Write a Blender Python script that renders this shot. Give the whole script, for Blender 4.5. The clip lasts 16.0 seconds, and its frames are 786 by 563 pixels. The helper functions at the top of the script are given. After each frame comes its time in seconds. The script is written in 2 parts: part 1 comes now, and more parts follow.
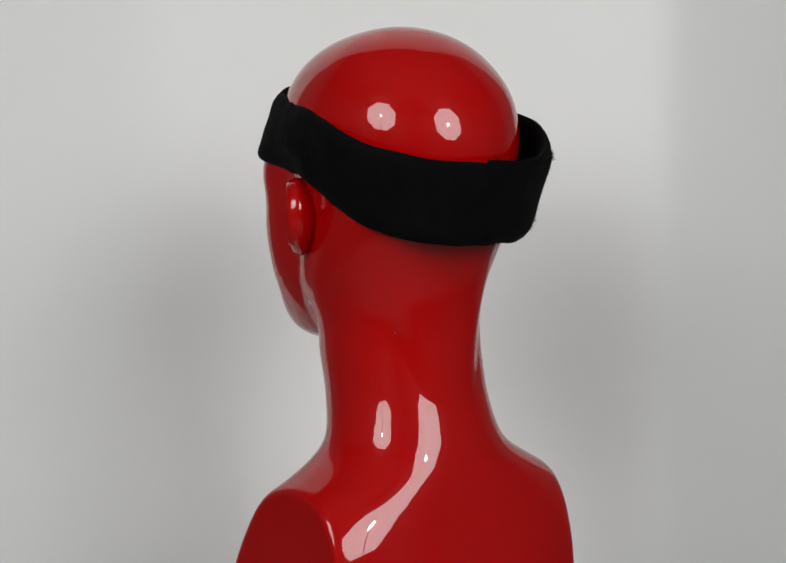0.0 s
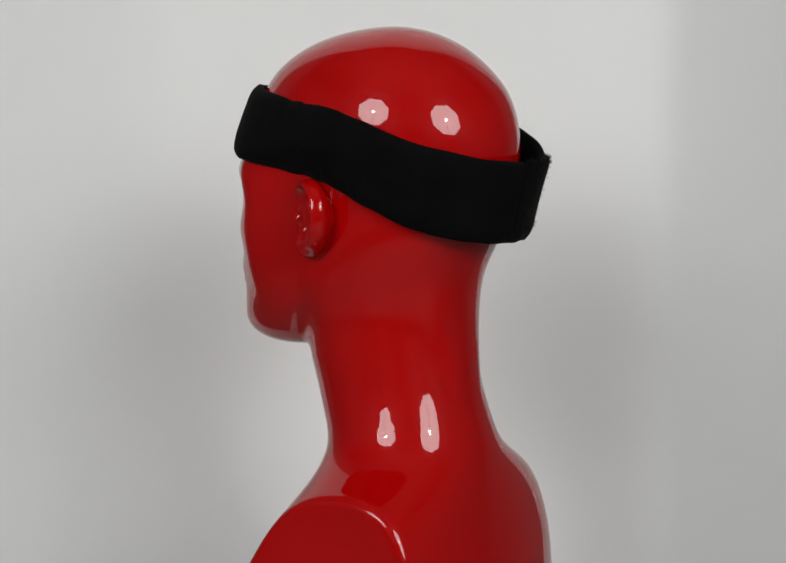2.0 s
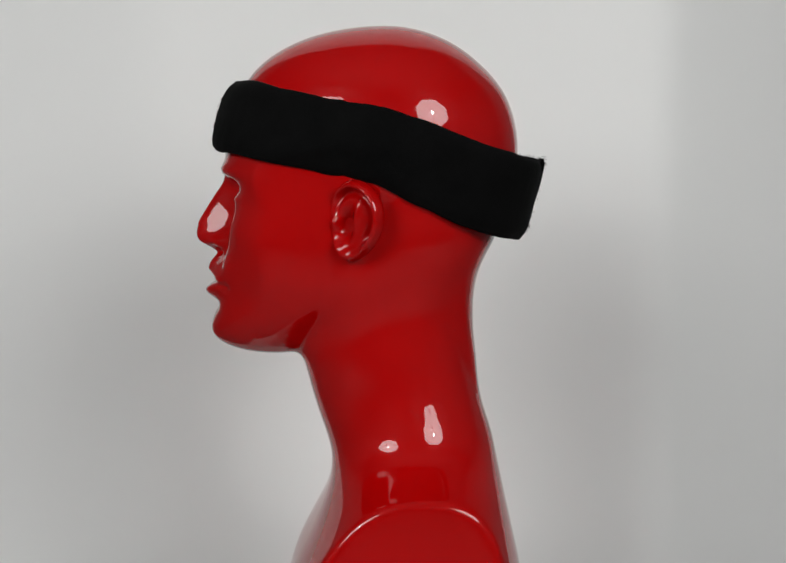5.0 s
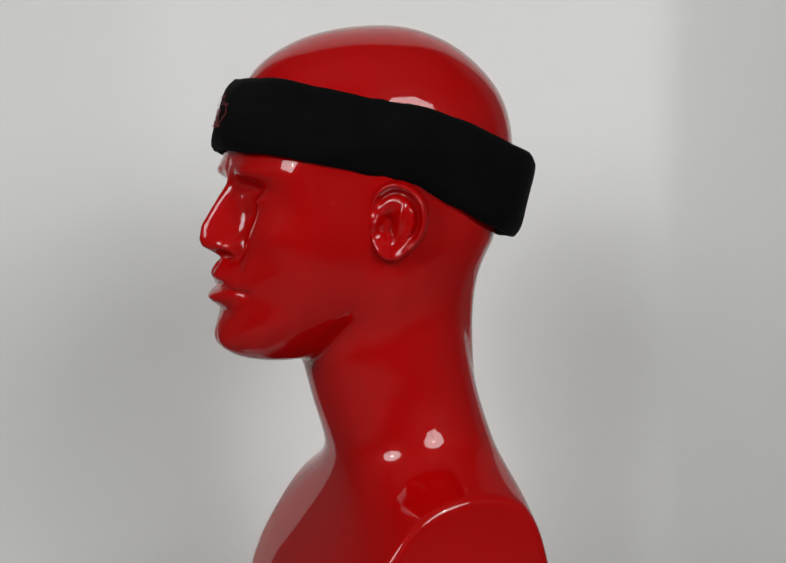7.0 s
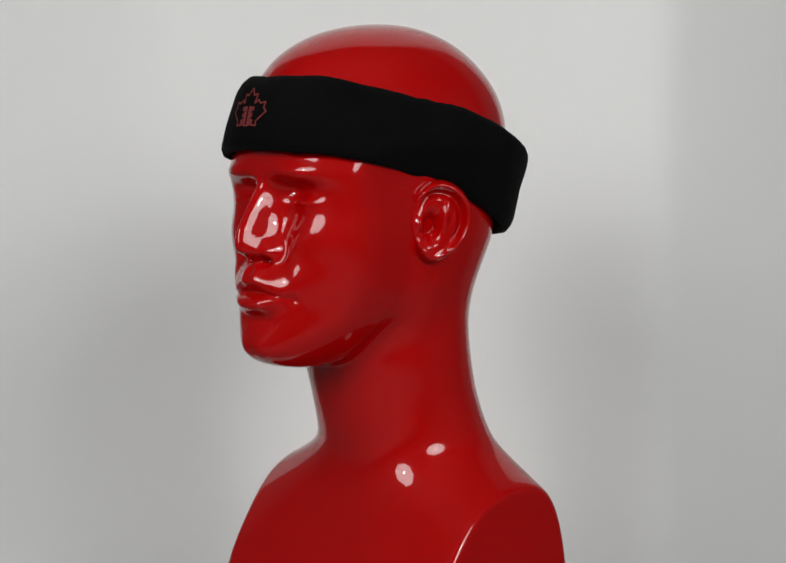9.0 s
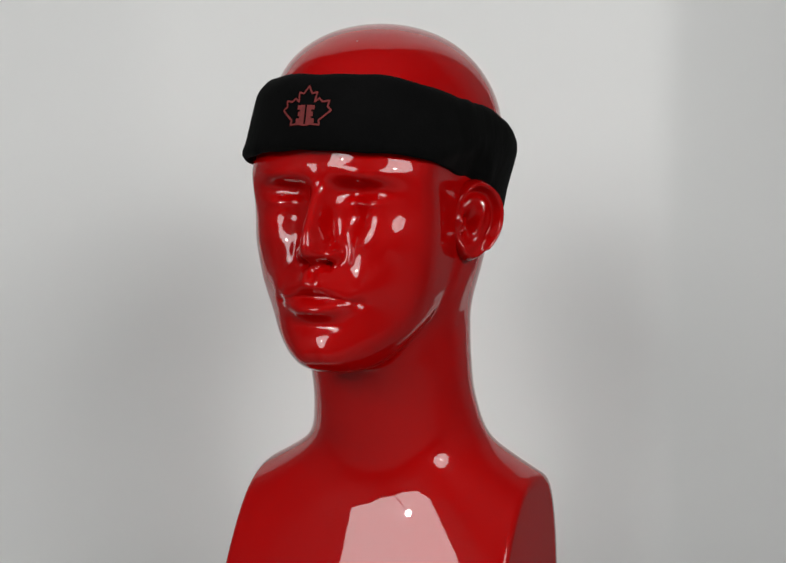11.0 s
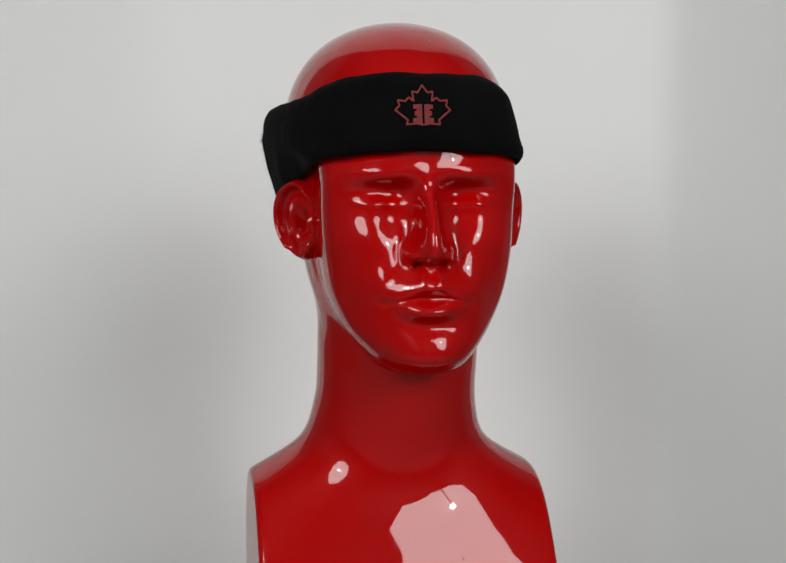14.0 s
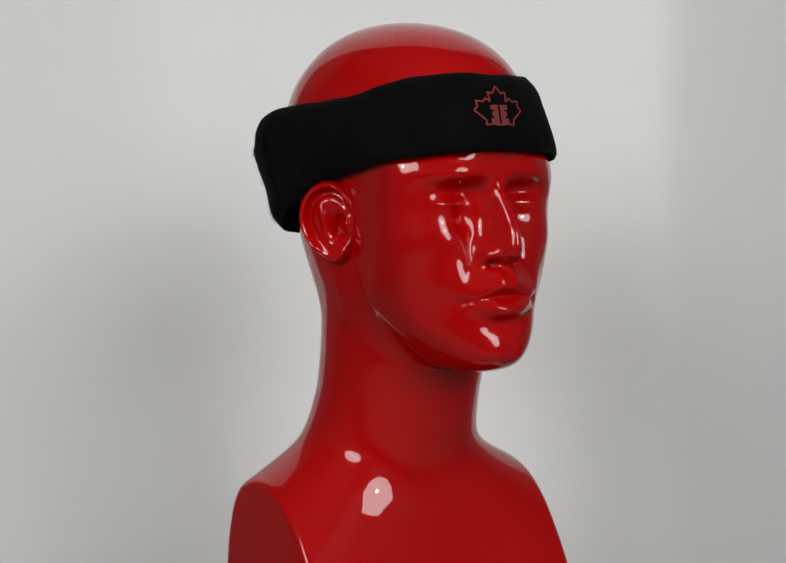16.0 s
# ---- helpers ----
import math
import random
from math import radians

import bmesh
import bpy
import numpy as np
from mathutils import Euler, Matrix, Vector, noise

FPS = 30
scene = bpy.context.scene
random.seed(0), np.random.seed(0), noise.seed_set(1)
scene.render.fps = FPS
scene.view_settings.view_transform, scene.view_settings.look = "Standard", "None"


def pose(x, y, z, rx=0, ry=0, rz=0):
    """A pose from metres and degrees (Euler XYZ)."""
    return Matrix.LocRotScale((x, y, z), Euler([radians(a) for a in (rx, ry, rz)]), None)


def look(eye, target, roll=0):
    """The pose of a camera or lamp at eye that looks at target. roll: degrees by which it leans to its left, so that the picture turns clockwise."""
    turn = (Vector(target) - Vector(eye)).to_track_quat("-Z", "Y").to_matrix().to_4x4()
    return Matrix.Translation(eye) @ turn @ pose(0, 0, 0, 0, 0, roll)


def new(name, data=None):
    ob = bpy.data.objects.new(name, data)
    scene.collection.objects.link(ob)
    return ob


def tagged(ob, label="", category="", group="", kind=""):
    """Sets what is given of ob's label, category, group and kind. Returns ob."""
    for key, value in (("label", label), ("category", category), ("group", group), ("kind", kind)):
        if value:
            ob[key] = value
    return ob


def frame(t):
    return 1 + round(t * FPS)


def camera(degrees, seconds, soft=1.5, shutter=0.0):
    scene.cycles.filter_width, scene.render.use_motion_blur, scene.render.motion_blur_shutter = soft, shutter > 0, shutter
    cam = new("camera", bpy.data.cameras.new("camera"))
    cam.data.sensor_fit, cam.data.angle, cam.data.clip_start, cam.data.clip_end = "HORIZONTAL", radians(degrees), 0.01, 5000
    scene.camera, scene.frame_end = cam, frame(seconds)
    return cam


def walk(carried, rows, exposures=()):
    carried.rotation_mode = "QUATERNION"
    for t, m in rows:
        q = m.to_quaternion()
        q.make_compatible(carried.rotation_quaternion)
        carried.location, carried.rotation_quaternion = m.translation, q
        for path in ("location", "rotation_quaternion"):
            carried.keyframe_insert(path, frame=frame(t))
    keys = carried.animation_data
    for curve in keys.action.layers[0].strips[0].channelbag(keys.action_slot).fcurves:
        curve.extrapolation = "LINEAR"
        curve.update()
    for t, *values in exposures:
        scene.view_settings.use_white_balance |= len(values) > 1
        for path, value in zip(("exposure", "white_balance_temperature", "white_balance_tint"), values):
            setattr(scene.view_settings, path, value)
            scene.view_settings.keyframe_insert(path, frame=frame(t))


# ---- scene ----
# ---- camera ----
cam = camera(32.4, 16.0, soft=1.6)
LOOK_Z = 0.32
EYE = Vector((0.0, -0.99495, LOOK_Z + 0.10036))
walk(cam, [(0.0, look(EYE, (0, 0, LOOK_Z))), (16.0, look(EYE, (0, 0, LOOK_Z)))])

# ---- world, exposure ----
world = bpy.data.worlds.new("studio_world")
scene.world = world
world.use_nodes = True
world.node_tree.nodes["Background"].inputs[0].default_value = (0.02, 0.02, 0.02, 1)
world.node_tree.nodes["Background"].inputs[1].default_value = 1.0
scene.view_settings.exposure = 0.75


# ---- materials ----
def material(name):
    m = bpy.data.materials.new(name)
    m.use_nodes = True
    nt = m.node_tree
    return m, nt, nt.nodes["Principled BSDF"]


def noise_node(nt, scale, detail=4.0, rough=0.5, stretch=None):
    co = nt.nodes.new("ShaderNodeTexCoord")
    n = nt.nodes.new("ShaderNodeTexNoise")
    n.inputs["Scale"].default_value = scale
    n.inputs["Detail"].default_value = detail
    n.inputs["Roughness"].default_value = rough
    if stretch:
        mp = nt.nodes.new("ShaderNodeMapping")
        mp.inputs["Scale"].default_value = stretch
        nt.links.new(co.outputs["Object"], mp.inputs["Vector"])
        nt.links.new(mp.outputs["Vector"], n.inputs["Vector"])
    else:
        nt.links.new(co.outputs["Object"], n.inputs["Vector"])
    return n


def ramp(nt, src, stops):
    r = nt.nodes.new("ShaderNodeValToRGB")
    while len(r.color_ramp.elements) < len(stops):
        r.color_ramp.elements.new(0.5)
    for e, (p, c) in zip(r.color_ramp.elements, stops):
        e.position, e.color = p, (*c, 1)
    nt.links.new(src, r.inputs[0])
    return r


def bump(nt, bsdf, src, strength, distance):
    b = nt.nodes.new("ShaderNodeBump")
    b.inputs["Strength"].default_value = strength
    b.inputs["Distance"].default_value = distance
    nt.links.new(src, b.inputs["Height"])
    nt.links.new(b.outputs["Normal"], bsdf.inputs["Normal"])
    return b


def red_gloss():
    m, nt, b = material("red_gloss_lacquer")
    n = noise_node(nt, 9.0, 3.0)
    c = ramp(nt, n.outputs["Fac"], [(0.3, (0.380, 0.0008, 0.0010)), (0.7, (0.428, 0.0010, 0.0014))])
    nt.links.new(c.outputs[0], b.inputs["Base Color"])
    n2 = noise_node(nt, 60.0, 4.0)
    r = ramp(nt, n2.outputs["Fac"], [(0.35, (0.012, 0.012, 0.012)), (0.75, (0.035, 0.035, 0.035))])
    nt.links.new(r.outputs[0], b.inputs["Roughness"])
    b.inputs["IOR"].default_value = 1.5
    n3 = noise_node(nt, 26.0, 2.0)
    wave = bump(nt, b, n3.outputs["Fac"], 0.06, 0.0005)
    # a few specks of dust under the lacquer
    co = nt.nodes.new("ShaderNodeTexCoord")
    cells = nt.nodes.new("ShaderNodeTexVoronoi")
    cells.inputs["Scale"].default_value = 32.0
    nt.links.new(co.outputs["Object"], cells.inputs["Vector"])
    speck = ramp(nt, cells.outputs["Distance"], [(0.0, (1, 1, 1)), (0.030, (0, 0, 0))])
    grit = bump(nt, b, speck.outputs[0], 0.8, 0.0008)
    nt.links.new(wave.outputs["Normal"], grit.inputs["Normal"])
    return m


def black_knit():
    m, nt, b = material("black_knit_fabric")
    n = noise_node(nt, 30.0, 5.0)
    c = ramp(nt, n.outputs["Fac"], [(0.3, (0.0013, 0.0015, 0.0015)), (0.75, (0.0030, 0.0032, 0.0032))])
    nt.links.new(c.outputs[0], b.inputs["Base Color"])
    b.inputs["Roughness"].default_value = 0.95
    b.inputs["Specular IOR Level"].default_value = 0.08
    b.inputs["Sheen Weight"].default_value = 0.01
    b.inputs["Sheen Roughness"].default_value = 0.5
    n2 = noise_node(nt, 900.0, 2.0, 0.6, (1, 1, 0.5))
    bump(nt, b, n2.outputs["Fac"], 0.5, 0.0006)
    return m


def plain(name, color, rough=0.6, metal=0.0, var=0.06, scale=20.0):
    m, nt, b = material(name)
    n = noise_node(nt, scale, 5.0)
    lo = tuple(max(0.0, v * (1 - var)) for v in color)
    hi = tuple(min(1.0, v * (1 + var)) for v in color)
    c = ramp(nt, n.outputs["Fac"], [(0.3, lo), (0.7, hi)])
    nt.links.new(c.outputs[0], b.inputs["Base Color"])
    b.inputs["Roughness"].default_value = rough
    b.inputs["Metallic"].default_value = metal
    n2 = noise_node(nt, scale * 12, 3.0)
    bump(nt, b, n2.outputs["Fac"], 0.15, 0.0006)
    return m


def glow(name, color, strength):
    m, nt, b = material(name)
    b.inputs["Base Color"].default_value = (0.12, 0.12, 0.12, 1)
    b.inputs["Emission Color"].default_value = (*color, 1)
    b.inputs["Emission Strength"].default_value = strength
    return m


RED = red_gloss()
KNIT = black_knit()
THREAD = plain("dull_red_print", (0.165, 0.017, 0.016), 0.8, 0.0, 0.2, 300.0)
PAPER = plain("pale_grey_backdrop_paper", (0.768, 0.780, 0.774), 0.9, 0.0, 0.015, 1.5)
TABLE = plain("white_table_cloth", (0.70, 0.70, 0.69), 0.9, 0.0, 0.03, 4.0)
ROOM = plain("grey_wall_paint", (0.22, 0.22, 0.22), 0.9, 0.0, 0.05, 2.0)
BLACK = plain("black_powder_coat", (0.015, 0.015, 0.015), 0.5, 0.0, 0.1, 40.0)
CLOTH_LIT = glow("lit_white_softbox_cloth", (1.0, 0.99, 0.975), 4.3)
BULB_LIT = glow("lit_bulb_glass", (1.0, 0.99, 0.975), 80.0)


# ---- mesh helpers ----
def part(name, bm, mat, parent=None, label="", smooth=True):
    me = bpy.data.meshes.new(name)
    bm.to_mesh(me)
    bm.free()
    me.materials.append(mat)
    if smooth:
        me.polygons.foreach_set("use_smooth", [True] * len(me.polygons))
    ob = new(name, me)
    if parent is not None:
        ob.parent = parent
    return tagged(ob, label) if label else ob


def mesh_part(name, verts, faces, mat, parent=None, label="", smooth=True):
    me = bpy.data.meshes.new(name)
    me.from_pydata([tuple(v) for v in verts], [], faces)
    me.materials.append(mat)
    me.update()
    if smooth:
        me.polygons.foreach_set("use_smooth", [True] * len(me.polygons))
    ob = new(name, me)
    if parent is not None:
        ob.parent = parent
    return tagged(ob, label) if label else ob


def box(bm, x0, x1, y0, y1, z0, z1):
    r = bmesh.ops.create_cube(bm, size=1.0)
    m = Matrix.Translation(((x0 + x1) / 2, (y0 + y1) / 2, (z0 + z1) / 2)) @ Matrix.Diagonal((x1 - x0, y1 - y0, z1 - z0, 1))
    bmesh.ops.transform(bm, matrix=m, verts=r["verts"])
    return r["verts"]


def rod(bm, a, b, radius, segs=12):
    a, b = Vector(a), Vector(b)
    r = bmesh.ops.create_cone(bm, cap_ends=True, segments=segs, radius1=radius, radius2=radius, depth=(b - a).length)
    m = Matrix.Translation((a + b) / 2) @ (b - a).to_track_quat("Z", "Y").to_matrix().to_4x4()
    bmesh.ops.transform(bm, matrix=m, verts=r["verts"])


def curve(table, soft=0.0):
    """A smooth monotone curve through (x, y) pairs, its bends eased over a length of soft."""
    pts = sorted(table)
    x = np.array([p[0] for p in pts], float)
    y = np.array([p[1] for p in pts], float)
    h, d = np.diff(x), np.diff(y) / np.diff(x)
    m = np.zeros_like(y)
    m[0], m[-1] = d[0], d[-1]
    for i in range(1, len(x) - 1):
        if d[i - 1] * d[i] > 0:
            w1, w2 = 2 * h[i] + h[i - 1], h[i] + 2 * h[i - 1]
            m[i] = (w1 + w2) / (w1 / d[i - 1] + w2 / d[i])

    def at(q):
        q = np.clip(np.asarray(q, float), x[0], x[-1])
        i = np.clip(np.searchsorted(x, q) - 1, 0, len(x) - 2)
        t = (q - x[i]) / h[i]
        return ((1 + 2 * t) * (1 - t) ** 2 * y[i] + t * (1 - t) ** 2 * h[i] * m[i]
                + t * t * (3 - 2 * t) * y[i + 1] + t * t * (t - 1) * h[i] * m[i + 1])
    if not soft:
        return at
    gx = np.linspace(x[0], x[-1], 1600)
    gy = at(gx)
    pitch = gx[1] - gx[0]
    n = int(3 * soft / pitch) + 1
    kernel = np.exp(-0.5 * (np.arange(-n, n + 1) * pitch / soft) ** 2)
    kernel /= kernel.sum()
    wide = np.concatenate([2 * gy[0] - gy[n:0:-1], gy, 2 * gy[-1] - gy[-2:-n - 2:-1]])
    eased = np.convolve(wide, kernel, mode="valid")
    return lambda q: np.interp(q, gx, eased)


CROWN = 0.1868


def dome(table, soft=0.016):
    """A curve over the height that rounds off to nothing at the crown."""
    c = curve([(math.sqrt(max(CROWN - z, 0.0)), y) for z, y in table], soft)
    return lambda z: c(np.sqrt(np.maximum(CROWN - np.asarray(z, float), 0.0)))


def smax(a, b, k):
    h = np.maximum(k - np.abs(a - b), 0) / k
    return np.maximum(a, b) + h * h * k * 0.25


def smin(a, b, k):
    return -smax(-a, -b, k)


def step(a, b, x):
    t = np.clip((x - a) / (b - a), 0, 1)
    return t * t * (3 - 2 * t)


def bell(x, c, s):
    return np.exp(-((x - c) / s) ** 2)


# ---- the mannequin's form: f forward, l to its left, z up from the height of its mouth ----
HEAD_FRONT = dome([(-0.08, 0.1379), (-0.05, 0.1416), (-0.037, 0.1419), (-0.0165, 0.1362), (0.01, 0.1315), (0.03, 0.1243), (0.05,
                    0.1226), (0.07, 0.1252), (0.085, 0.1297), (0.0997, 0.1286), (0.118, 0.1252), (0.139, 0.1174), (0.157, 0.1045),
                    (0.169, 0.0877), (0.1775, 0.0697), (0.184, 0.0440), (0.1868, 0.012)])
HEAD_BACK = dome([(-0.08, -0.0243), (0.01, -0.0426), (0.03, -0.0554), (0.05, -0.071), (0.07, -0.0811), (0.085, -0.0854),
                    (0.0997, -0.0858), (0.118, -0.083), (0.139, -0.0751), (0.157, -0.0597), (0.169, -0.0455), (0.1775, -0.0305),
                    (0.1845, -0.0095), (0.1868, 0.012)])
HEAD_WIDTH = dome([(-0.08, 0.040), (-0.045, 0.0455), (-0.03, 0.0512), (-0.015, 0.0560), (0, 0.0594), (0.02, 0.0632), (0.04,
                    0.0661), (0.06, 0.0700), (0.08, 0.0748), (0.1, 0.0806), (0.12, 0.08), (0.14, 0.0746), (0.158, 0.0645), (0.174, 0.0470), (0.183, 0.0265), (0.1868, 0.0004)], 0.022)
FACE_WIDTH = curve([(-0.08, 0.038), (-0.03, 0.0498), (-0.01, 0.0558), (0.012, 0.0606), (0.03, 0.0630), (0.05, 0.0640), (0.08, 0.0645), (0.092, 0.0665),
                    (0.11, 0.0800), (0.19, 0.09)], 0.004)
JAW_SIDE = curve([(-0.1, 0.0166), (-0.02, 0.0132), (0.015, 0.0074), (0.03, -0.0007), (0.041, -0.0097), (0.063, -0.0267),
                    (0.085, -0.0396), (0.115, -0.0484), (0.14, -0.0502)])
JAW_MID = curve([(0.04, -0.0524), (0.07, -0.0526), (0.1, -0.0540), (0.14, -0.0518)])
NOSE_HEIGHT = curve([(0.088, 0.0), (0.078, 0.0022), (0.0655, 0.0120), (0.0525, 0.0215), (0.043, 0.0264), (0.0365, 0.0268), (0.031, 0.0240),
                     (0.0265, 0.0155), (0.022, 0.0065), (0.016, 0.0022), (0.008, 0.0)])
NOSE_WIDTH = curve([(0.085, 0.010), (0.07, 0.0060), (0.055, 0.0066), (0.042, 0.0082), (0.033, 0.0096), (0.02, 0.0085)])
BODY_FRONT = curve([(-0.32, 0.0925), (-0.28, 0.0918), (-0.24, 0.0885), (-0.22, 0.0840), (-0.205, 0.0785), (-0.19, 0.0712), (-0.175, 0.0640),
                    (-0.162, 0.0584), (-0.152, 0.0549), (-0.142, 0.0525), (-0.130, 0.0518), (-0.115, 0.0552), (-0.1, 0.0604), (-0.081, 0.0664),
                    (-0.066, 0.0702), (-0.05, 0.0742), (0, 0.0669), (0.06, 0.0463)], 0.006)
BODY_BACK = curve([(-0.32, -0.0873), (-0.26, -0.0922), (-0.211, -0.0879), (-0.176, -0.0806), (-0.154, -0.0758), (-0.131,
                    -0.0711), (-0.114, -0.0677), (-0.094, -0.0614), (-0.075, -0.056), (-0.052, -0.0506), (-0.033, -0.0475),
                    (-0.014, -0.0465), (0.0045, -0.0481), (0.019, -0.0532), (0.034, -0.0594), (0.06, -0.0628)], 0.004)
BODY_WIDTH = curve([(-0.32, 0.1924), (-0.26, 0.1918), (-0.2, 0.171), (-0.17, 0.1479), (-0.15, 0.123), (-0.14, 0.1042), (-0.131,
                    0.0881), (-0.119, 0.0711), (-0.108, 0.0647), (-0.09, 0.0603), (-0.075, 0.0583), (-0.04, 0.0581), (0, 0.057),
                    (0.06, 0.0555)], 0.004)
HEAD_SQUARE = curve([(-0.08, 0.20), (-0.03, 0.205), (0.01, 0.22), (0.05, 0.23), (0.09, 0.24), (0.13, 0.2), (0.19, 0.198)])
# where the sides of the face are cut flat, and how much wider its rounded front would run
FACE_SPREAD = curve([(-0.08, 1.0), (-0.04, 1.02), (-0.02, 1.12), (0.01, 1.24), (0.04, 1.30), (0.07, 1.28), (0.09, 1.12), (0.105, 1.0), (0.19, 1.0)], 0.004)
BODY_SQUARE = curve([(-0.32, 0.2321), (-0.18, 0.239), (-0.14, 0.2159), (-0.11, 0.2023), (-0.06, 0.211), (0.06, 0.2333)])
BODY_SWEEP = curve([(-0.32, -0.0118), (-0.2, -0.0043), (-0.16, -0.0012), (-0.13, 0.0053), (-0.09, 0.0124)])
BODY_SHIFT = curve([(-0.32, -0.004), (-0.17, -0.0052), (-0.1, -0.0052), (0, -0.0054), (0.09, -0.0060), (0.19, -0.0080)])
CUT = 0.1069


def face(l, z):
    """How far the features stand out of the face, forwards."""
    a = np.abs(l)
    d = NOSE_HEIGHT(z) * np.exp(-(a / NOSE_WIDTH(z)) ** 2.6)
    d -= 0.0064 * bell(a, 0.0215, 0.0115) * bell(z, 0.0560, 0.0140)
    d += 0.0085 * bell(a, 0.0125, 0.0046) * bell(z, 0.0300, 0.0056)
    d -= 0.0022 * bell(a, 0.0188, 0.0030) * bell(z, 0.0300, 0.0075)
    d -= 0.0100 * bell(a, 0.0070, 0.0034) * bell(z, 0.0236, 0.0026)
    d += 0.0058 * bell(a, 0.029, 0.021) * bell(z, 0.0815, 0.0064)
    d -= 0.0090 * bell(a, 0.027, 0.0150) * bell(z, 0.0708, 0.0066)
    d -= 0.0036 * bell(a, 0.0165, 0.0075) * bell(z, 0.0710, 0.0080)
    d += 0.0023 * bell(a, 0.0315, 0.0125) * bell(z, 0.0640, 0.0064)
    d += 0.0008 * bell(a, 0.0315, 0.0120) * bell(z, 0.0622 + 3.0 * (a - 0.0315) ** 2, 0.0014)
    d -= 0.0003 * bell(a, 0.0315, 0.0130) * bell(z, 0.0596 + 3.0 * (a - 0.0315) ** 2, 0.0020)
    d += 0.0066 * np.exp(-(np.abs(a - 0.043) / 0.021) ** 3) * bell(z, 0.0400, 0.0180)
    d += 0.0042 * bell(a, 0.0280, 0.0140) * bell(z, 0.0110, 0.0140)
    d -= 0.0030 * bell(a, 0.045, 0.014) * bell(z, -0.0050, 0.0160)
    d -= 0.0012 * bell(a, 0.0225 + 0.3 * (0.022 - z), 0.0045) * bell(z, 0.0150, 0.0090)
    bow = 0.0006 * bell(a, 0.0065, 0.005) - 0.0035 * (a / 0.027) ** 2
    rise = z - 0.0098 - bow
    d += 0.0112 * np.exp(-(a / 0.0185) ** 2.2) * np.exp(-(rise / np.where(rise > 0, 0.0110, 0.0062)) ** 2)
    d += 0.0104 * np.exp(-(a / 0.0200) ** 2.6) * bell(z, -0.0052 + 6.0 * a * a, 0.0064)
    d -= 0.0026 * np.exp(-(a / 0.0275) ** 6) * bell(z, 0.0024 - 5.0 * a * a, 0.0015)
    d -= 0.0022 * bell(a, 0.0285, 0.0040) * bell(z, -0.0012, 0.0040)
    d -= 0.0025 * np.exp(-(a / 0.016) ** 4) * bell(z, -0.0160, 0.0050)
    d -= 0.0013 * bell(a, 0.0, 0.0032) * bell(z, 0.0185, 0.0055)
    d += 0.0012 * bell(a, 0.0055, 0.0025) * bell(z, 0.0175, 0.0060)
    d += 0.0016 * bell(a, 0.0090, 0.0085) * bell(z, -0.0370, 0.0100)
    return d


def form(f, l, z):
    """Negative inside the mannequin, positive outside, near to metres."""
    l = l - BODY_SHIFT(z)
    ff = f - face(l + 0.008 * f, z) * step(0.03, 0.075, f)
    front, back, w = HEAD_FRONT(z), HEAD_BACK(z), HEAD_WIDTH(z)
    c = back + (front - back) * 0.42
    a = np.where(ff > c, front - c, c - back)
    n = np.where(ff > c, 10 * HEAD_SQUARE(z), 2.0)
    wide = w * (1 + (FACE_SPREAD(z) - 1) * step(0, 0.03, ff - c))
    q = (np.abs((ff - c) / a) ** n + np.abs(l / wide) ** n + 1e-12) ** (1 / n)
    head = (q - 1) * np.minimum(a, w)
    side = np.minimum(w, w + (FACE_WIDTH(z) - w) * step(0.005, 0.065, f))
    flat = smax(head, np.abs(l) - side - 0.0016, 0.0065)
    head = head + (flat - head) * step(0.108, 0.088, z)
    head = np.where(z > 0.1868, (z - 0.1868) + np.abs(head) * 0.2 + 0.0005, head)
    jaw = JAW_MID(f) + (JAW_SIDE(f) - JAW_MID(f)) * step(0.012, 0.050, np.abs(l))
    jaw = smax(jaw, -0.0548 + 0.0325 * (np.minimum(np.abs(l), 0.058) / 0.0560) ** 2.8, 0.010)
    head = smax(head, (jaw - z) * 0.9, 0.020)
    front, back, w = BODY_FRONT(z), BODY_BACK(z), BODY_WIDTH(z)
    sweep = BODY_SWEEP(z) * (np.minimum(np.abs(l), 0.13) / CUT) ** 2
    fb = f + sweep
    c, a = (front + back) / 2, (front - back) / 2
    n = 10 * BODY_SQUARE(z)
    q = (np.abs((fb - c) / a) ** n + np.abs(l / w) ** n + 1e-12) ** (1 / n)
    body = (q - 1) * np.minimum(a, w)
    body = smax(body, np.abs(l) - CUT, 0.0035)
    body = body + 14.0 * np.maximum(z - 0.028, 0) ** 2
    return smin(head, body, 0.008 + 0.030 * step(0.082, 0.025, f))


REACH_STEPS = 80


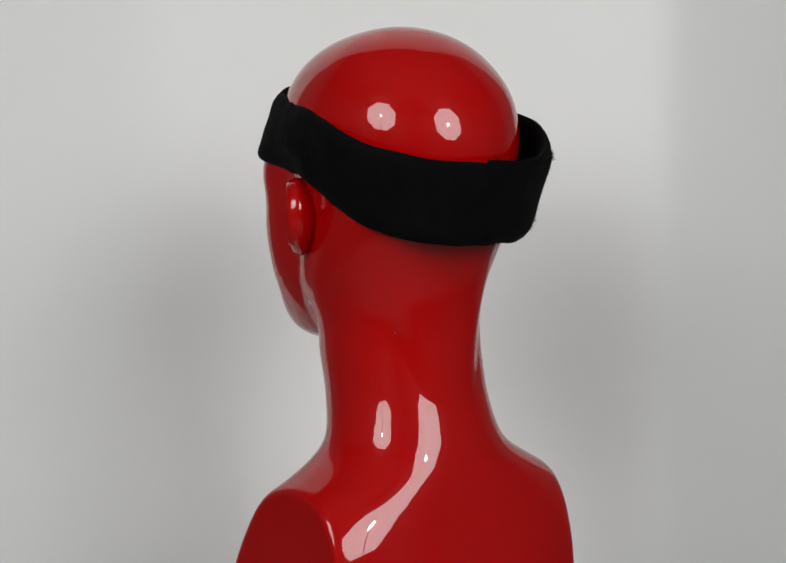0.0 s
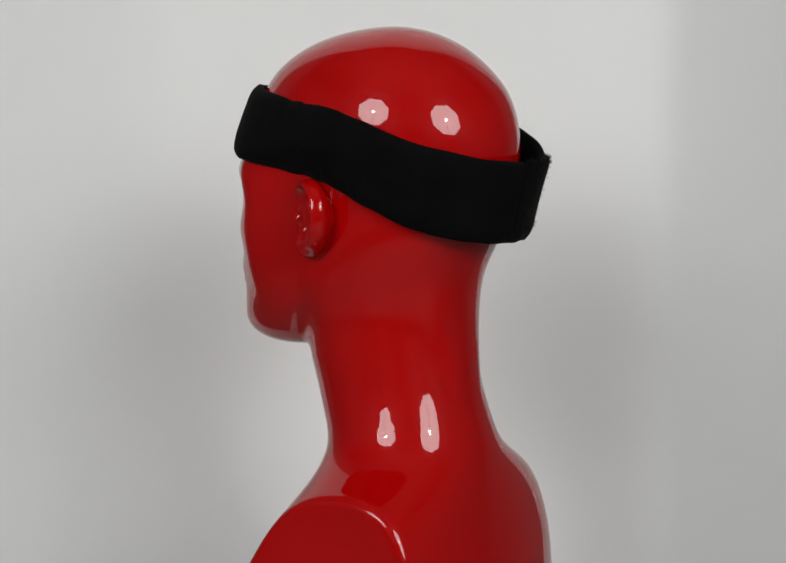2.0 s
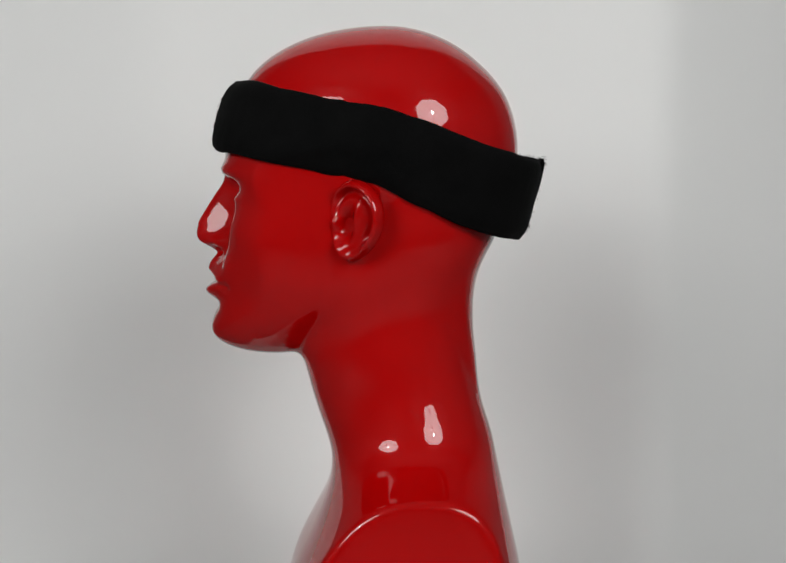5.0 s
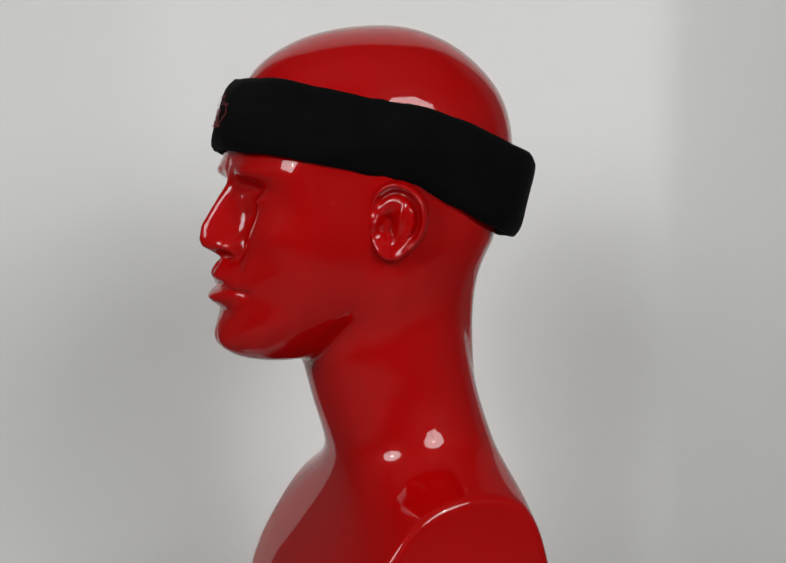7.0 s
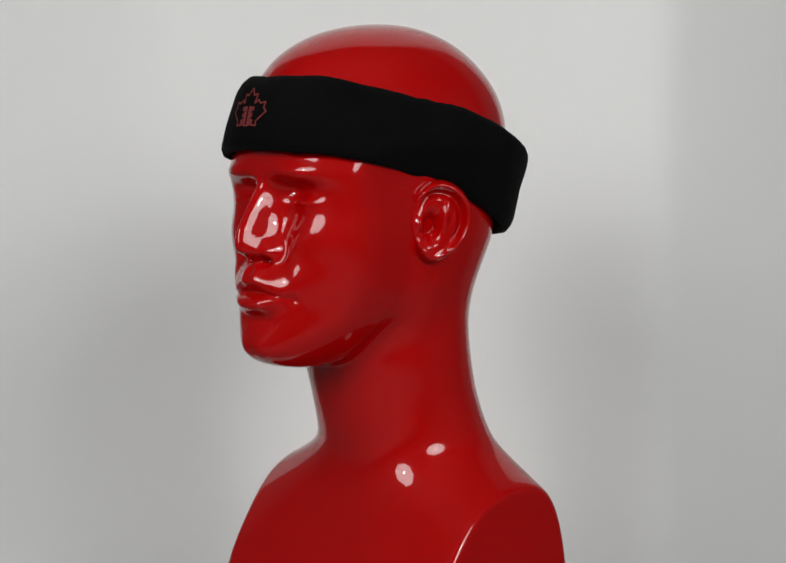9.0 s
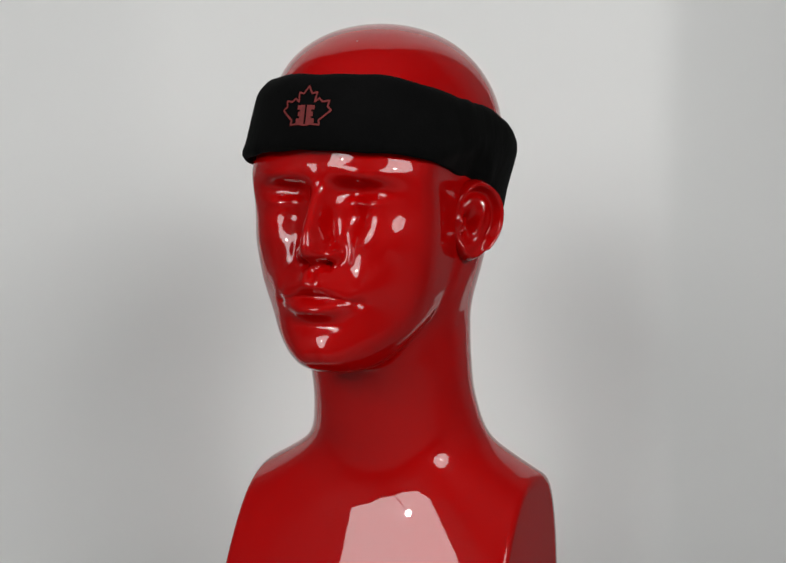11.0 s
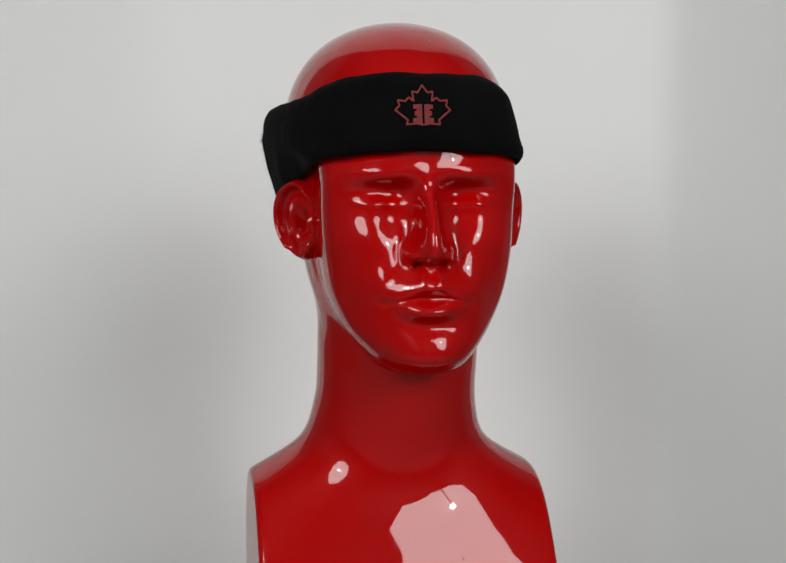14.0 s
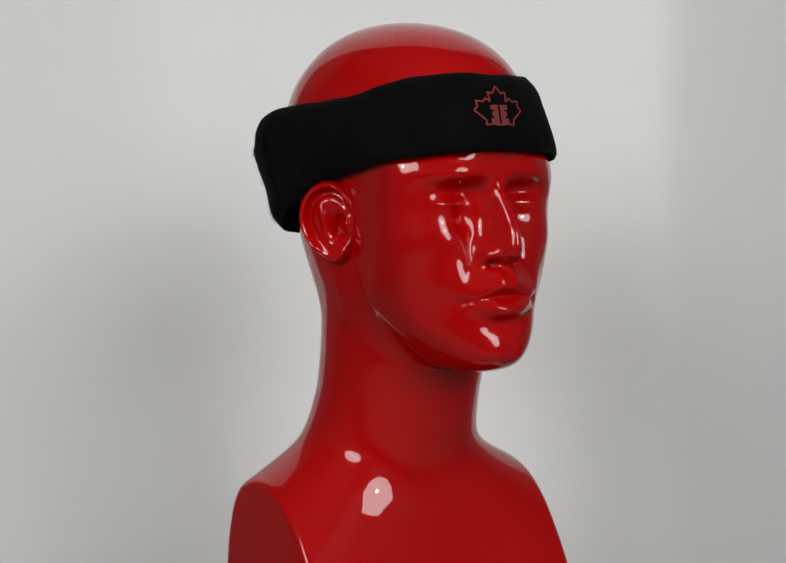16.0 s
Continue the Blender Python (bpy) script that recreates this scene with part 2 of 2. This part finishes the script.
def reach(cf, cl, df, dl, dz, z, far=0.24):
    """Distance from the axis point (cf, cl, z) along (df, dl, dz) to the outermost skin."""
    r = np.linspace(0.0, far, REACH_STEPS)
    inside = np.zeros(z.shape + (len(r),), bool)
    for i, rr in enumerate(r):
        inside[..., i] = form(cf + df * rr, cl + dl * rr, z + dz * rr) < 0
    last = len(r) - 1 - np.argmax(inside[..., ::-1], axis=-1)
    last = np.where(inside.any(axis=-1), last, 0)
    lo, hi = r[last], r[np.minimum(last + 1, len(r) - 1)]
    for _ in range(12):
        mid = (lo + hi) / 2
        s = form(cf + df * mid, cl + dl * mid, z + dz * mid) < 0
        lo, hi = np.where(s, mid, lo), np.where(s, hi, mid)
    return lo


def ear_mesh(side):
    """One ear as vertices and faces: a shell with a rolled rim, a hollow and a lobe."""
    nu, nv = 64, 22
    verts, faces = [], []
    mid = np.array((0.0360, 0.0728, 0.0485))
    up = np.array((-0.10, 0.10, 1.0)); up /= np.linalg.norm(up)
    back = np.array((-0.83, 0.56, 0.0)); back -= up * back.dot(up); back /= np.linalg.norm(back)
    out = np.cross(back, up)
    if out[1] < 0:
        out = -out
    for j in range(nv + 1):
        rho = j / nv
        for i in range(nu):
            t = 2 * math.pi * i / nu
            cx, sz = math.cos(t), math.sin(t)
            rx = (0.0238 if cx > 0 else 0.0190) * (1.0 + 0.10 * sz - 0.16 * max(0, -sz) ** 2)
            rz = 0.0285
            x, y = rx * rho * cx, rz * rho * sz
            rim = step(-0.95, -0.25, cx + 0.4 * max(0, sz)) if sz > -0.75 else 0.35
            h = 0.0030 + 0.0045 * math.exp(-((rho - 0.88) / 0.10) ** 2) * rim
            h -= 0.0040 * math.exp(-((rho - 0.70) / 0.10) ** 2) * rim * (1.0 if sz > -0.55 else 0.2)
            h += 0.0032 * math.exp(-((x - 0.0045 - 0.10 * y) / 0.0030) ** 2 - ((y - 0.002) / 0.013) ** 2)
            h -= 0.0095 * math.exp(-((x + 0.0035) / 0.0055) ** 2 - ((y + 0.0035) / 0.0085) ** 2)
            h += 0.0040 * math.exp(-((x + 0.0120) / 0.0030) ** 2 - ((y + 0.0030) / 0.0045) ** 2)
            h += 0.0030 * math.exp(-((x + 0.0040) / 0.0060) ** 2 - ((y + 0.0190) / 0.0060) ** 2)
            h -= 0.0035 * step(0.90, 1.0, rho)
            p = mid + back * x + up * y + out * h
            verts.append((p[0], p[1] * side - 0.0056, p[2]))
    rings = nv + 1
    for k, (grow, drop) in enumerate(((1.0, 0.002), (0.93, 0.0055), (0.70, 0.010), (0.42, 0.018))):
        for i in range(nu):
            t = 2 * math.pi * i / nu
            cx, sz = math.cos(t), math.sin(t)
            rx = (0.0238 if cx > 0 else 0.0190) * (1.0 + 0.10 * sz - 0.16 * max(0, -sz) ** 2)
            p = mid + back * (rx * grow * cx) + up * (0.0285 * grow * sz) - out * drop
            verts.append((p[0], p[1] * side - 0.0056, p[2]))
        rings += 1
    for j in range(rings - 1):
        for i in range(nu):
            a, b = j * nu + i, j * nu + (i + 1) % nu
            q = (a, b, b + nu, a + nu)
            faces.append(q if side > 0 else q[::-1])
    return verts, faces


def mannequin():
    top = 0.1868
    arc = top - 0.047 * (1 - np.cos(np.linspace(0, math.pi / 2, 40)))[1:]
    rows = np.concatenate([[top - 1e-5], arc, np.arange(0.1385, 0.095, -0.002), np.arange(0.095, -0.085, -0.0010),
                           np.arange(-0.085, -0.215, -0.0018), np.arange(-0.215, -0.3195, -0.008), [-0.32]])
    v = np.linspace(0, 2 * math.pi, 360, endpoint=False)
    u = v - 0.32 * np.sin(v)
    s, uu = np.meshgrid(rows, u, indexing="ij")
    tilt = -0.36 * step(-0.175, -0.095, s) * step(0.155, 0.075, s)
    cl = BODY_SHIFT(s)
    cf = curve([(0.19, 0.0145), (0.05, 0.018), (0.0, 0.010), (-0.06, 0.004), (-0.12, -0.010), (-0.2, -0.004), (-0.32, -0.004)])(s)
    df, dl = np.cos(uu), np.sin(uu)
    dz = tilt * df
    z0 = s + tilt * (cf - 0.02)
    r = reach(cf, cl, df, dl, dz, z0)
    verts = np.stack([cf + df * r, cl + dl * r, z0 + dz * r], -1).reshape(-1, 3)
    n = len(u)
    faces = [(j * n + i, (j + 1) * n + i, (j + 1) * n + (i + 1) % n, j * n + (i + 1) % n)
             for j in range(len(rows) - 1) for i in range(n)]
    faces.append(tuple(range(n)))
    faces.append(tuple((len(rows) - 1) * n + i for i in range(n))[::-1])
    verts = [tuple(p) for p in verts]
    for side in (1, -1):
        ev, ef = ear_mesh(side)
        k = len(verts)
        verts += ev
        faces += [tuple(a + k for a in q) for q in ef]
    # local forward is -y, left is +x
    verts = [(l, -f, z + LOOK_Z) for f, l, z in verts]
    ob = mesh_part("mannequin_bust", verts, faces, RED)
    return tagged(ob, "glossy red mannequin head and shoulders with a long neck", "mannequin")


# ---- the headband ----
BAND_TOP = curve([(0, 0.1465), (15, 0.1465), (28, 0.1447), (41, 0.1397), (63, 0.1325), (85, 0.1285), (98, 0.1240), (107, 0.119),
                  (119, 0.1108), (132, 0.1022), (145, 0.0955), (160, 0.0900), (180, 0.0885)])
BAND_LOW = curve([(0, 0.0968), (15, 0.0960), (29, 0.0936), (46, 0.0870), (62, 0.0808), (74, 0.0775), (86, 0.0745), (98, 0.0672),
                  (110, 0.0590), (124, 0.0495), (134, 0.0430), (146, 0.0372), (158, 0.0335), (168, 0.0318), (180, 0.0316)])
BAND_C, BAND_L = 0.018, -0.0066


def skin_radius(az, z):
    az, z = np.broadcast_arrays(np.asarray(az, float), np.asarray(z, float))
    return reach(BAND_C, BAND_L, np.cos(az), np.sin(az), np.zeros_like(z), z)


def stretched(r, deg):
    """The cloth bridges hollows, and stands off more at the back of the head."""
    w = 0.10 + 0.65 * step(120, 170, np.abs(deg))[:, None]
    return r + w * (r.max(axis=1, keepdims=True) - r)


def band_shell(az_from, az_to, count, top, low, lift, thick, closed, wrinkle, flare=0.0):
    """A padded strip round the head: angles in degrees from the forehead, positive to its left."""
    deg = np.linspace(az_from, az_to, count, endpoint=not closed)
    az = np.radians(deg)
    zt, zl = top(np.abs(deg)), low(np.abs(deg))
    if closed:
        zt = zt + 0.011 * bell(deg, -122, 24)
    nv = 15
    vs = np.linspace(0, 1, nv)
    zz = zl[:, None] + (zt - zl)[:, None] * vs[None, :]
    r = skin_radius(az[:, None], zz)
    taut = stretched(r, deg)
    verts, faces = [], []
    loop = 2 * nv
    for i in range(count):
        for side in (1, -1):
            for k in range(nv):
                kk = k if side > 0 else nv - 1 - k
                v = vs[kk]
                edge = 1 - abs(2 * v - 1) ** 8
                hem = 0.0006 * (bell(v, 0.10, 0.02) + bell(v, 0.90, 0.02))
                wob = wrinkle * noise.noise(Vector((deg[i] * 0.06, v * 2.2, 3.0))) + 0.4 * wrinkle * noise.noise(Vector((deg[i] * 0.25, v * 6, 9.0)))
                ease = 1.0 if closed else min(1.0, (count - 1 - i) / 14)
                off = lift * ease + (thick * ease * (0.55 + 0.45 * edge) - hem + wob if side > 0 else thick * 0.25 * (1 - edge))
                stand = 0.0115 * step(100, 150, abs(deg[i])) * (0.2 + 0.8 * v) + 0.0022 * step(60, 35, abs(deg[i])) - 0.0054 * bell(deg[i], 72, 40) + 0.0078 * bell(deg[i], -126, 30)
                rr = taut[i, kk] + off + stand + flare * (i / count) ** 2
                z = zz[i, kk] + 0.0012 * noise.noise(Vector((deg[i] * 0.09, v * 1.5, 20.0)))
                verts.append((BAND_L + rr * math.sin(az[i]), -(BAND_C + rr * math.cos(az[i])), z + LOOK_Z))
    for i in range(count if closed else count - 1):
        for k in range(loop):
            a, b = i * loop + k, i * loop + (k + 1) % loop
            c, d = ((i + 1) % count) * loop + (k + 1) % loop, ((i + 1) % count) * loop + k
            faces.append((a, d, c, b))
    if not closed:
        faces.append(tuple(range(loop)))
        faces.append(tuple((count - 1) * loop + k for k in range(loop))[::-1])
    return verts, faces


def ribbon(points, width, closed):
    """A thin raised line on the front of the band, along (x, h) points."""
    verts, faces = [], []
    pts = []
    n = len(points)
    for i in range(n if closed else n - 1):
        a, b = np.array(points[i]), np.array(points[(i + 1) % n])
        for t in np.linspace(0, 1, 5, endpoint=False):
            pts.append(a + (b - a) * t)
    if not closed:
        pts.append(np.array(points[-1]))
    m = len(pts)
    for i, p in enumerate(pts):
        a = pts[(i - 1) % m] if closed or i else p
        b = pts[(i + 1) % m] if closed or i < m - 1 else p
        d = (b - a) / (np.linalg.norm(b - a) + 1e-9)
        nrm = np.array((-d[1], d[0]))
        for s in (-1, 1):
            verts.append(p + nrm * s * width / 2)
    for i in range(m if closed else m - 1):
        j = (i + 1) % m
        faces.append((2 * i, 2 * i + 1, 2 * j + 1, 2 * j))
    return verts, faces


def lay_on_band(flat, lift):
    az = np.array([p[0] / 0.118 for p in flat])
    z = np.array([p[1] for p in flat])
    deg = np.degrees(np.abs(az))
    zt, zl = BAND_TOP(deg), BAND_LOW(deg)
    vs = np.linspace(0, 1, 15)
    r = skin_radius(az[:, None], zl[:, None] + (zt - zl)[:, None] * vs[None, :])
    taut = stretched(r, deg)
    out = []
    for i in range(len(flat)):
        v = (z[i] - zl[i]) / (zt[i] - zl[i])
        rr = np.interp(v, vs, taut[i]) + BAND_THICK * (0.55 + 0.45 * (1 - abs(2 * v - 1) ** 8)) + lift + 0.0022
        out.append((BAND_L + rr * math.sin(az[i]), -(BAND_C + rr * math.cos(az[i])), z[i] + LOOK_Z))
    return out


BAND_THICK = 0.0080


def headband():
    root = new("headband")
    tagged(root, "black padded knit headband worn round the red mannequin head", "headband")
    v, f = band_shell(-180, 180, 300, BAND_TOP, BAND_LOW, 0.0004, BAND_THICK, True, 0.0007)
    mesh_part("strap", v, f, KNIT, root)
    top = curve([(100, 0.1175), (115, 0.1105), (125, 0.1020), (150, 0.0930), (180, 0.0900)])
    low = curve([(100, 0.0700), (115, 0.0610), (125, 0.0520), (150, 0.0410), (180, 0.0370)])
    v, f = band_shell(-185, -104, 90, top, low, BAND_THICK * 0.70, 0.0040, False, 0.0010)
    mesh_part("overlap_flap", v, f, KNIT, root, "overlapping fastening end of the black headband")
    # loose fibres over the flap's worn outer face, thickest along its edges
    fv, ff = [], []
    for i in range(1500):
        k = random.randrange(90)
        row = random.choice((0, 1, 13, 14, random.randrange(15), random.randrange(15)))
        p = Vector(v[k * 30 + row]) + Vector((random.uniform(-1, 1), random.uniform(-1, 1), random.uniform(-1.5, 1.5))) * 0.001
        out = Vector((p.x - BAND_L, p.y + BAND_C, 0)).normalized()
        tip = p + out * random.uniform(0.0002, 0.0010) + Vector((random.uniform(-1, 1), random.uniform(-1, 1), random.uniform(-1, 1))) * 0.0013
        side = Vector((0, 0, 0.0003))
        turn = out.cross(Vector((0, 0, 1))) * 0.0003
        q = len(fv)
        fv += [p + side, p - side * 0.5 + turn, p - side * 0.5 - turn, tip]
        ff += [(q, q + 1, q + 3), (q + 1, q + 2, q + 3), (q + 2, q, q + 3)]
    tagged(mesh_part("loose_fibres", fv, ff, KNIT, root, "", False), kind="stuff")
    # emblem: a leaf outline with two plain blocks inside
    half = [(0.0, 1.0), (0.19, 0.72), (0.40, 0.77), (0.34, 0.40), (0.52, 0.54), (0.66, 0.41), (0.94, 0.45), (0.88, 0.23),
            (1.04, 0.09), (0.57, -0.28), (0.61, -0.45), (0.23, -0.41), (0.08, -0.45)]
    cx, cz, sc = -0.0055, 0.1210, 0.0172
    outline = [(cx + x * sc, cz + y * sc) for x, y in half] + [(cx - x * sc, cz + y * sc) for x, y in half[:0:-1]]
    flat, faces = ribbon(outline, 0.0012, True)
    em = mesh_part("emblem", lay_on_band(flat, 0.0013), faces, THREAD, root, "dull red leaf outline printed on the forehead")
    for s in (-1, 1):
        flat, faces = [], []
        for x0, x1, y0, y1 in ((0.04, 0.24, -0.42, 0.29), (0.24, 0.37, 0.12, 0.28), (0.24, 0.32, -0.13, 0.04), (0.24, 0.38, -0.38, -0.21)):
            k = len(flat)
            for x, y in ((x0, y0), (x1, y0), (x1, y1), (x0, y1)):
                flat.append((cx + s * x * sc, cz + y * sc))
            faces.append((k, k + 1, k + 2, k + 3) if s > 0 else (k + 3, k + 2, k + 1, k))
        mesh_part("emblem_block", lay_on_band(flat, 0.0013), faces, THREAD, em)
    return root


# ---- the studio ----
def slab(name, x0, x1, y0, y1, z0, z1, mat, label, category):
    bm = bmesh.new()
    box(bm, x0, x1, y0, y1, z0, z1)
    ob = part(name, bm, mat, smooth=False)
    return tagged(ob, label, category, kind="structure")


FLOOR_Z = -0.80
BACK_Y = 0.37
# turn and place of the added folds that dim the sheet's sides
DIM_FOLD_LEFT, DIM_FOLD_RIGHT = (0.34, 0.235), (0.66, 0.268)


def backdrop_sweep():
    """One sheet of paper that hangs behind the mannequin and curves on to the floor. Soft folds back at both sides are
    added to dim the strips there.
    """
    def bend(x):
        """How far the sheet falls back at a distance x along it, and where it then lies sideways."""
        px = py = 0.0
        turn, fold = (DIM_FOLD_RIGHT if x > 0 else DIM_FOLD_LEFT)
        n = 60
        for i in range(n):
            at = abs(x) * (i + 0.5) / n
            a = turn * float(step(fold - 0.045, fold + 0.045, at))
            px += math.cos(a) * abs(x) / n
            py += math.sin(a) * abs(x) / n
        return (px if x > 0 else -px), py
    prof = [(0.0, 1.75)]
    for i in range(17):
        a = math.pi / 2 * i / 16
        prof.append((0.05 * (1 - math.cos(a)), FLOOR_Z + 0.054 - 0.05 * math.sin(a)))
    prof.append((0.50, FLOOR_Z + 0.004))
    bm = bmesh.new()
    ring = []
    for x in np.linspace(-0.56, 0.56, 97):
        px, py = bend(float(x))
        ring.append([bm.verts.new((px, BACK_Y + py - d, z)) for d, z in prof])
    for k in range(len(ring) - 1):
        for i in range(len(prof) - 1):
            bm.faces.new((ring[k][i], ring[k + 1][i], ring[k + 1][i + 1], ring[k][i + 1]))
    bmesh.ops.recalc_face_normals(bm, faces=bm.faces)
    bmesh.ops.solidify(bm, geom=bm.faces[:], thickness=0.002)
    ob = part("backdrop", bm, PAPER)
    return tagged(ob, "plain pale grey paper backdrop with added folds that dim both sides", "backdrop", kind="structure")


def display_stand():
    root = new("display_stand")
    tagged(root, "plain pale round stand under the mannequin bust", "stand")
    for name, r, z0, z1 in (("top_plate", 0.15, -0.014, -0.001), ("column", 0.03, FLOOR_Z + 0.02, -0.014), ("base_plate", 0.19, FLOOR_Z + 0.006, FLOOR_Z + 0.02)):
        bm = bmesh.new()
        bmesh.ops.create_cone(bm, cap_ends=True, segments=48, radius1=r, radius2=r, depth=z1 - z0)
        bmesh.ops.translate(bm, vec=(0.0064, 0, (z0 + z1) / 2), verts=bm.verts)
        bmesh.ops.bevel(bm, geom=[e for e in bm.edges if abs(e.verts[0].co.z - e.verts[1].co.z) < 1e-6], offset=0.002, segments=2, affect="EDGES")
        part(name, bm, TABLE, root, smooth=False)


def studio():
    z0 = FLOOR_Z
    x1, y0, y1, z1 = 3.4, -4.4, 1.4, 3.0
    slab("floor", -x1, x1, y0, y1, z0 - 0.06, z0, ROOM, "plain dim studio floor", "floor")
    slab("wall_north", -x1, x1, y1, y1 + 0.1, z0 - 0.06, z1, ROOM, "plain dim studio wall", "wall")
    slab("wall_south", -x1, x1, y0 - 0.1, y0, z0 - 0.06, z1, ROOM, "plain dim studio wall", "wall")
    slab("wall_west", -x1 - 0.1, -x1, y0 - 0.1, y1 + 0.1, z0 - 0.06, z1, ROOM, "plain dim studio wall", "wall")
    slab("wall_east", x1, x1 + 0.1, y0 - 0.1, y1 + 0.1, z0 - 0.06, z1, ROOM, "plain dim studio wall", "wall")
    slab("ceiling", -x1 - 0.1, x1 + 0.1, y0 - 0.1, y1 + 0.1, z1, z1 + 0.1, ROOM, "plain dim studio ceiling", "ceiling")
    backdrop_sweep()
    display_stand()


def studio_lamp(at, aim, radius):
    """An octagonal lit softbox on a stand, with a bulb on a stem before its cloth."""
    root = new("studio_lamp")
    tagged(root, "octagonal white softbox with a bare bulb on a black stand", "lamp", "studio lamps")
    root.matrix_world = pose(at[0], at[1], FLOOR_Z)
    at, aim = (at[0], at[1], at[2] - FLOOR_Z), (aim[0], aim[1], aim[2] - FLOOR_Z)
    m = look((0, 0, at[2]), (aim[0] - at[0], aim[1] - at[1], aim[2]))
    bm = bmesh.new()
    rings = []
    for k in range(7):
        t = k / 6
        rr, dz = radius * t, radius * 0.28 * t * t
        ring = []
        for i in range(8 if k else 1):
            a = math.pi / 8 + i * math.pi / 4
            ring.append(bm.verts.new(m @ Vector((rr * math.cos(a), rr * math.sin(a), -dz))))
        rings.append(ring)
    for k in range(6):
        for i in range(8):
            j = (i + 1) % 8
            if k == 0:
                bm.faces.new((rings[0][0], rings[1][i], rings[1][j]))
            else:
                bm.faces.new((rings[k][i], rings[k + 1][i], rings[k + 1][j], rings[k][j]))
    part("cloth", bm, CLOTH_LIT, root, "glowing white cloth", smooth=False)
    bm = bmesh.new()
    for i in range(8):
        a, b = math.pi / 8 + i * math.pi / 4, math.pi / 8 + (i + 1) * math.pi / 4
        z = -radius * 0.28
        rod(bm, m @ Vector((radius * math.cos(a), radius * math.sin(a), z)), m @ Vector((radius * math.cos(b), radius * math.sin(b), z)), 0.004, 8)
    part("rim", bm, BLACK, root)
    bm = bmesh.new()
    bmesh.ops.create_uvsphere(bm, u_segments=16, v_segments=10, radius=radius * 0.08)
    bmesh.ops.transform(bm, matrix=m @ Matrix.Translation((0, 0, -radius * 0.33)) @ Matrix.Diagonal((1, 1, 1.5, 1)), verts=bm.verts)
    part("bulb", bm, BULB_LIT, root, "lit white bulb")
    bm = bmesh.new()
    rod(bm, m @ Vector((0, -radius * 0.1, -radius * 0.36)), m @ Vector((0, -radius, -radius * 0.3)), 0.013)
    rod(bm, m @ Vector((0, radius * 0.04, -radius * 0.05)), m @ Vector((0, radius * 0.04, -radius * 0.36)), radius * 0.06)
    part("stem", bm, BLACK, root)
    bm = bmesh.new()
    rod(bm, m @ Vector((0, 0, 0.03)), (0, 0, 0.35), 0.012)
    for i in range(3):
        a = i * 2.0944 + 0.5
        rod(bm, (0, 0, 0.36), (0.35 * math.cos(a), 0.35 * math.sin(a), 0.012), 0.010)
    part("stand", bm, BLACK, root)
    return root


studio()
for at in ((-1.80, -2.55, 1.69), (1.74, -2.55, 1.60)):
    studio_lamp(at, (0, 0, 0.40), 0.80)
bust = mannequin()
band = headband()


# ---- what moves ----
TURN_START, TURN_RATE, TURN_SLOWING = -144.0, 11.2, 0.012


def motions():
    for thing in (bust, band):
        rows = []
        for i in range(65):
            t = i * 0.25
            rows.append((t, pose(0.0064, 0, 0, 0, 0, TURN_START + TURN_RATE * t - TURN_SLOWING * t * t)))
        walk(thing, rows)


motions()
